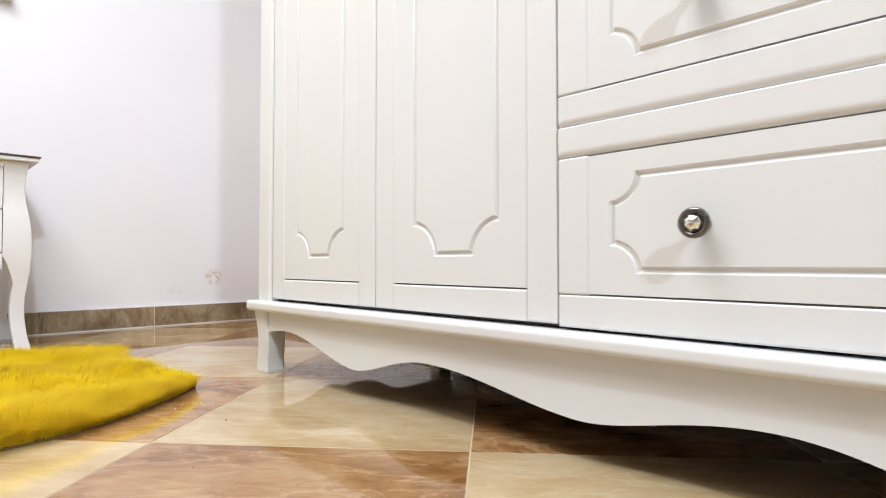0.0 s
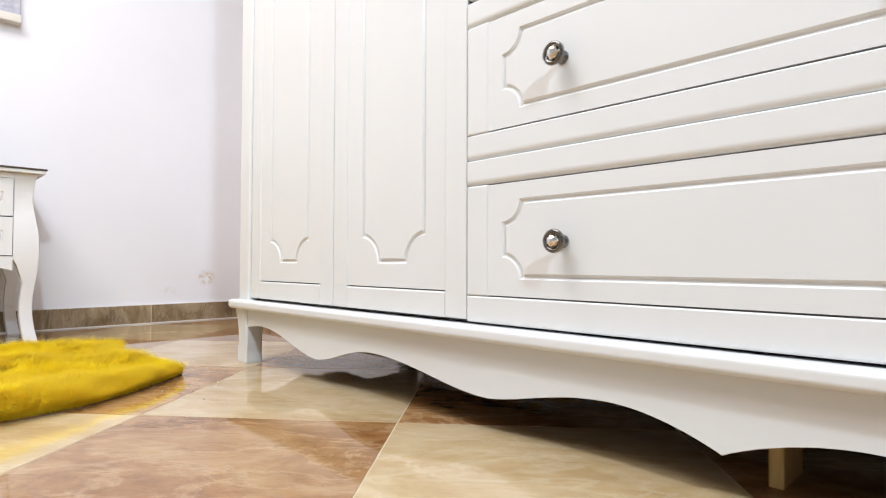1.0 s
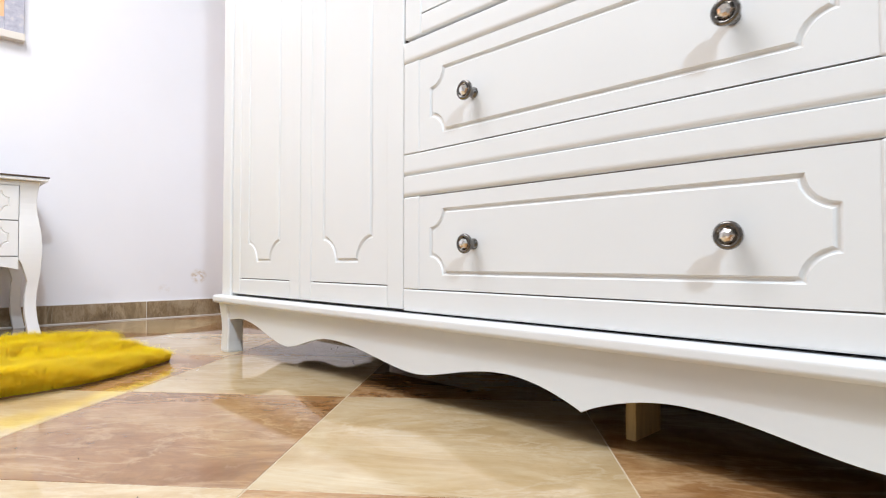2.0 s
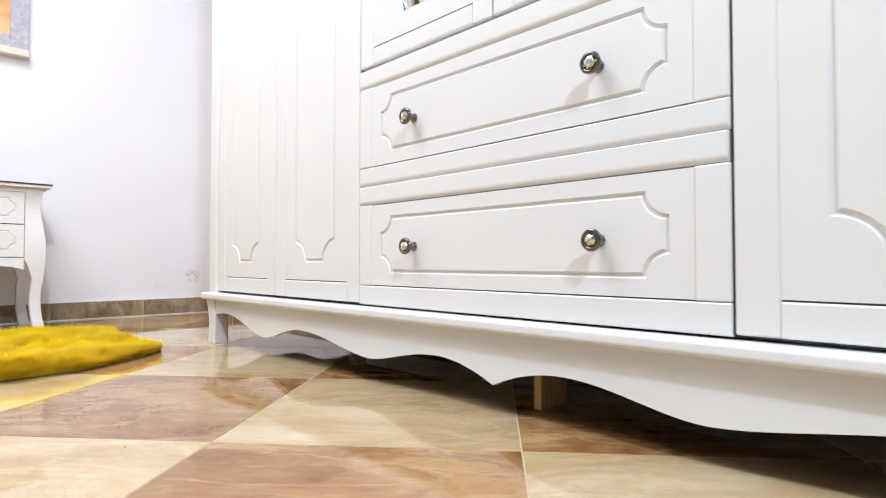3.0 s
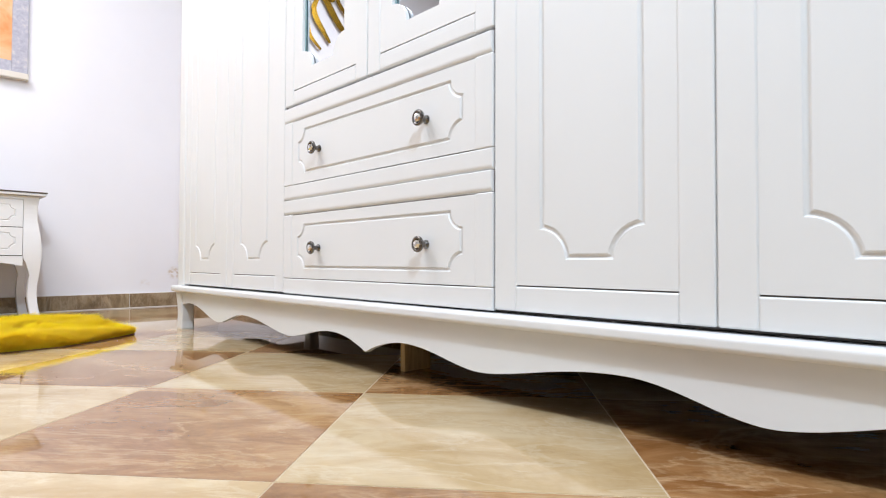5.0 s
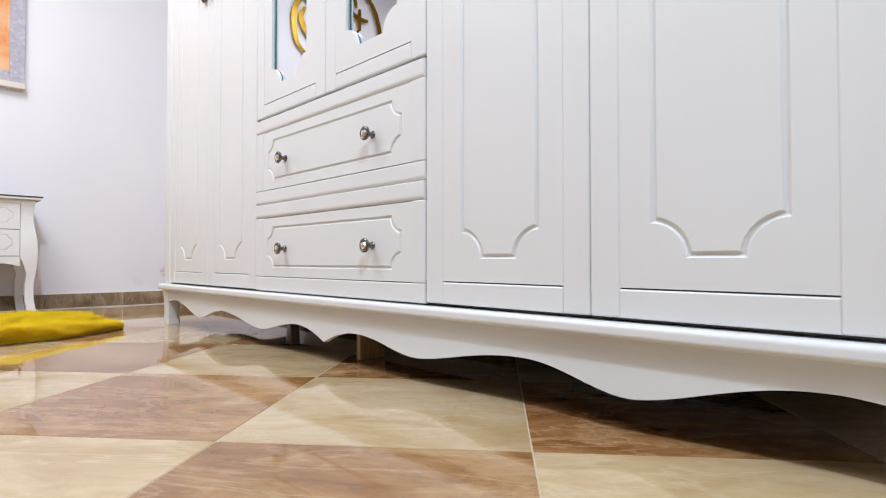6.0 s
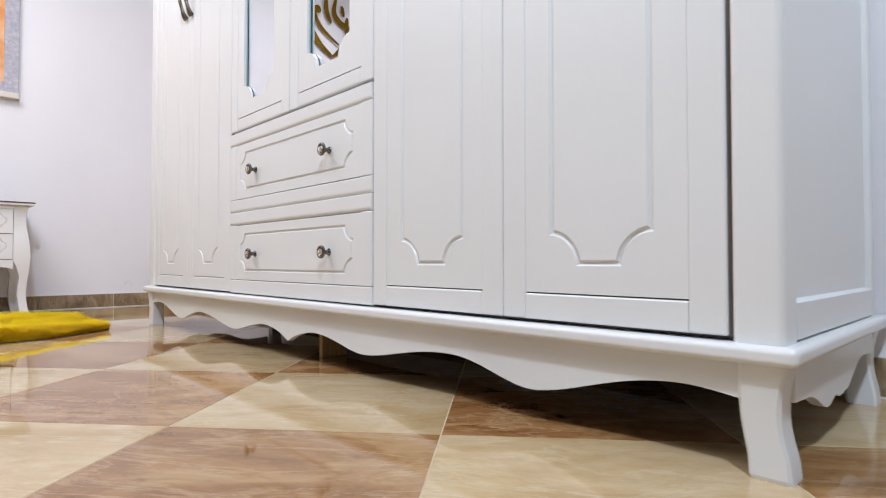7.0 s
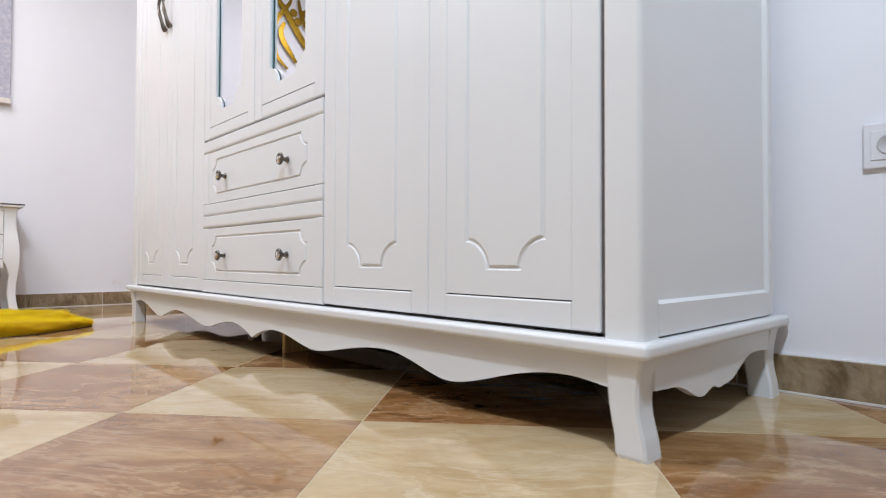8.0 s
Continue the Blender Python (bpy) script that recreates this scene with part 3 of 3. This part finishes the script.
def stroke(points, width, lift):
    """A flat tapered ribbon of gold acrylic along a smooth curve of (y, z) points."""
    fine = []
    n = len(points)
    for i in range(n - 1):
        p0, p1, p2, p3 = (Vector(points[max(0, min(n - 1, i + k))]) for k in (-1, 0, 1, 2))
        for s in range(10):
            t = s / 10
            fine.append(0.5 * (2 * p1 + (p2 - p0) * t + (2 * p0 - 5 * p1 + 4 * p2 - p3) * t * t + (3 * p1 - p0 - 3 * p2 + p3) * t ** 3))
    fine.append(Vector(points[-1]))
    left, right = [], []
    for i, p in enumerate(fine):
        d = (fine[min(i + 1, len(fine) - 1)] - fine[max(i - 1, 0)]).normalized()
        w = width * (0.15 + 0.85 * math.sin(math.pi * min(1, (i + 1) / len(fine) * 0.9 + 0.05)) ** 0.7) / 2
        left.append((p.x - d.y * w, p.y + d.x * w))
        right.append((p.x + d.y * w, p.y - d.x * w))
    bm = bmesh.new()
    for x in (WEST + 0.024 + lift, WEST + 0.028 + lift):
        a = [bm.verts.new((x, *q)) for q in left]
        b = [bm.verts.new((x, *q)) for q in right]
        for i in range(len(a) - 1):
            bm.faces.new((a[i], a[i + 1], b[i + 1], b[i]))
    bmesh.ops.bridge_loops(bm, edges=[e for e in bm.edges if e.is_boundary])
    return bm


for k, (points, width) in enumerate(GOLD_STROKES):
    part("stroke", stroke(points, width, 0.0012 * k), GOLD, ornament)
for y, z in GOLD_DOTS:
    part("dot", lathe([(0.034, 0.0), (0.034, 0.004)], Matrix.Translation((WEST + 0.030, y, z)) @ Matrix.Rotation(radians(90), 4, "Y")), GOLD, ornament)

# ---- wall socket ----
socket = thing("wall_socket", (2.005, NORTH, 0.563), "white plastic wall socket on the plastered wall", "socket")
part("plate", box(1.945, 2.065, NORTH - 0.011, NORTH - 0.0005, 0.513, 0.613, 0.004, 3), PLASTIC, socket)
part("insert", box(1.959, 2.051, NORTH - 0.0135, NORTH - 0.010, 0.531, 0.595, 0.0015), PLASTIC, socket)
part("well", lathe([(0.0215, -0.0005), (0.0215, 0.0016), (0.0195, 0.0019), (0.0180, 0.0006)], Matrix.Translation((1.992, NORTH - 0.0135, 0.563)) @ Matrix.Rotation(radians(90), 4, "X")), HOLE, socket, "round grey socket well", True)

# ---- yellow fur rug ----
RUG = [(-0.800, -0.222), (-0.745, -0.280), (-0.690, -0.345), (-0.650, -0.405), (-0.618, -0.468), (-0.600, -0.565), (-0.590, -0.68), (-0.60, -0.85), (-0.65, -1.02), (-0.78, -1.2),
       (-1.0, -1.25), (-1.22, -1.08), (-1.36, -0.8), (-1.42, -0.55), (-1.45, -0.36), (-1.42, -0.235), (-1.36, -0.20), (-1.27, -0.225), (-1.19, -0.262), (-1.10, -0.240), (-1.0, -0.225), (-0.90, -0.200), (-0.835, -0.190)]


def inside(x, y):
    hit = False
    for i in range(len(RUG)):
        (xa, ya), (xb, yb) = RUG[i - 1], RUG[i]
        if (ya > y) != (yb > y) and x < (xb - xa) * (y - ya) / (yb - ya) + xa:
            hit = not hit
    return hit


def rim(x, y):
    """How far the rug's edge is, and the way towards it."""
    best, out = 9.0, 0.0
    for i in range(len(RUG)):
        (xa, ya), (xb, yb) = RUG[i - 1], RUG[i]
        k = max(0.0, min(1.0, ((x - xa) * (xb - xa) + (y - ya) * (yb - ya)) / ((xb - xa) ** 2 + (yb - ya) ** 2)))
        dx, dy = xa + k * (xb - xa) - x, ya + k * (yb - ya) - y
        d = math.hypot(dx, dy)
        if d < best:
            best, out = d, math.atan2(dy, dx)
    return best, out


rug = thing("fur_rug", (-0.9, -0.7, 0.0), "bright yellow shaggy faux fur rug on the tiles", "rug")
part("hide", prism([(x, y) for x, y in RUG], lambda u, v, d: (u, v, 0.0045 - d), 0.004), HIDE, rug, "thin brown leather backing")


def pile(count):
    """Soft strands that lie combed towards the tip of the skin, gathered into tufts, and stand up along its edge."""
    verts, faces = [], []
    while count > 0:
        x, y = random.uniform(-1.46, -0.58), random.uniform(-1.26, -0.18)
        if y < -0.8 and random.random() < 0.75 or not inside(x, y):
            continue
        count -= 1
        wave = noise.noise(Vector((x * 7, y * 7, 0.3)))
        ang = 0.9 + 1.5 * noise.noise(Vector((x * 4, y * 4, 4.7))) + 0.8 * noise.noise(Vector((x * 17, y * 17, 1.7))) + random.gauss(0, 0.4)
        gap, out = rim(x, y)
        near = max(0.0, 1.0 - gap / 0.055)
        length = 0.058 + 0.024 * wave + 0.016 * noise.noise(Vector((x * 30, y * 30, 9.1))) + random.uniform(-0.008, 0.008) + (0.018 if random.random() < 0.16 else 0.0)
        lean = 0.85 + 0.22 * noise.noise(Vector((x * 12, y * 12, 7.7))) + random.uniform(-0.25, 0.25)
        dx, dy = math.cos(ang), math.sin(ang)
        if near > 0:
            turn = out + random.gauss(0, 0.5)
            dx, dy = dx * (1 - 0.5 * near) + 0.42 * near * math.cos(turn), dy * (1 - 0.5 * near) + 0.42 * near * math.sin(turn)
            length *= 1.0 - random.uniform(0.15, 0.70) * near * near
        length *= 1.0 - 0.28 * max(0.0, min(1.0, (x + 1.10) / 0.2)) * max(0.0, min(1.0, (y + 0.50) / 0.16))
        tuft = 70.0
        pull = Vector((noise.noise(Vector((x * tuft, y * tuft, 2.1))), noise.noise(Vector((x * tuft, y * tuft, 5.3))))) * 0.009
        w = random.uniform(0.00028, 0.00055)
        flat = max(0.3, math.hypot(dx, dy))
        sx, sy = -dy / flat * w, dx / flat * w
        rise = length * (1.06 - 0.5 * lean)
        b = len(verts)
        for t, k in ((0.0, 1.0), (0.55, 0.9), (1.0, 0.0)):
            px = x + dx * length * lean * t ** 1.7 + pull.x * t
            py = y + dy * length * lean * t ** 1.7 + pull.y * t
            pz = 0.004 + rise * math.sin(t * 1.9) / 0.98
            verts.append((px - sx * k, py - sy * k, pz))
            if k:
                verts.append((px + sx * k, py + sy * k, pz))
        faces += [(b, b + 1, b + 3, b + 2), (b + 2, b + 3, b + 4)]
    return verts, faces


fur_verts, fur_faces = pile(360000)
fur_mesh = bpy.data.meshes.new("fur")
fur_mesh.from_pydata(fur_verts, [], fur_faces)
fur_mesh.materials.append(FUR)
fur = new("fur", fur_mesh)
fur.parent = rug
fur.matrix_parent_inverse = Matrix.Translation(-rug.location)
tagged(fur, "long shaggy yellow pile", kind="stuff")

# ---- skirting tiles ----


def skirting(name, spans, place, label):
    base = structure(name, place(*spans[0], 0.0, 0.0105, 0.0915, 0.0), GROUT_WHITE, label)
    for a, b in spans[1:]:
        part("tile", place(a + 0.0014, b - 0.0014, 0.0, 0.0125, 0.089, 0.001), SKIRTING, base)
    part("caulk", place(*spans[0], 0.0105, 0.0165, 0.0052, 0.0), GROUT_WHITE, base, "white sealant line along the floor")


def west_strip(a, b, near, far, top, bevel):
    return box(WEST + near, WEST + far, a, b, 0.0005 if bevel == 0.0 else 0.0045, top, bevel, 1)


def north_strip(a, b, near, far, top, bevel):
    return box(a, b, NORTH - far, NORTH - near, 0.0005 if bevel == 0.0 else 0.0045, top, bevel, 1)


spans = [(SOUTH, NORTH - 0.012)]
y = 0.153 - 7 * 0.5
for i in range(9):
    a, b = max(SOUTH, y + 0.5 * i), min(NORTH - 0.012, y + 0.5 * (i + 1))
    if b - a > 0.02:
        spans.append((a, b))
skirting("baseboard_west", spans, west_strip, "brown marble skirting tiles with white joints")
spans = [(WEST, EAST)] + [(max(WEST, WEST + 0.5 * i - 0.1), min(EAST, WEST + 0.5 * i + 0.4)) for i in range(12)]
skirting("baseboard_north", spans, north_strip, "brown marble skirting tiles with white joints")

# ---- floor tiles ----
SIDE, TURNED, CORNER = 0.5, radians(40.5), Vector((0.214, -0.446))
AX, AY = Vector((math.cos(TURNED), math.sin(TURNED))), Vector((-math.sin(TURNED), math.cos(TURNED)))


def clip(poly):
    for axis, limit, sign in ((0, WEST, 1), (0, EAST, -1), (1, SOUTH, 1), (1, NORTH, -1)):
        out = []
        for p, q in zip(poly, poly[1:] + poly[:1]):
            dp, dq = sign * (p[axis] - limit), sign * (q[axis] - limit)
            if dp >= 0:
                out.append(p)
            if dp * dq < 0:
                out.append(p.lerp(q, dp / (dp - dq)))
        poly = out
        if len(poly) < 3:
            return []
    return poly


def slab(points):
    """A tile with a small chamfer; points are local."""
    bm = bmesh.new()
    centre = sum(points, Vector((0, 0))) / len(points)
    rings = [[bm.verts.new((*(centre + (p - centre) * k), z)) for p in points] for k, z in ((1.0, -0.006), (1.0, -0.0002), (0.9990, 0.0))]
    for a, b in zip(rings, rings[1:]):
        for i in range(len(points)):
            j = (i + 1) % len(points)
            bm.faces.new((a[i], a[j], b[j], b[i]))
    bm.faces.new(rings[-1])
    me = bpy.data.meshes.new("tile")
    bmesh.ops.recalc_face_normals(bm, faces=bm.faces)
    bm.to_mesh(me)
    bm.free()
    return me


GAP = 0.0012
whole = [Vector((-0.25 + GAP, -0.25 + GAP)), Vector((0.25 - GAP, -0.25 + GAP)), Vector((0.25 - GAP, 0.25 - GAP)), Vector((-0.25 + GAP, 0.25 - GAP))]
shared = {}
for key, mat in (("light", TILE_LIGHT), ("brown", TILE_BROWN)):
    shared[key] = slab(whole)
    shared[key].materials.append(mat)
for i in range(-12, 12):
    for j in range(-12, 12):
        key = "light" if (i + j) % 2 == 0 else "brown"
        c = CORNER + SIDE * ((i + 0.5) * AX + (j + 0.5) * AY)
        outline = [c + p.x * AX + p.y * AY for p in whole]
        cut = clip(outline)
        if not cut:
            continue
        inner = all(WEST < p.x < EAST and SOUTH < p.y < NORTH for p in outline)
        if inner:
            me = shared[key]
        else:
            me = slab([Vector(((p - c).dot(AX), (p - c).dot(AY))) for p in cut])
            me.materials.append(shared[key].materials[0])
        ob = new("tile", me)
        ob.parent = floor
        ob.matrix_basis = Matrix.Translation((c.x, c.y, 0)) @ Matrix.Rotation(TURNED, 4, "Z")
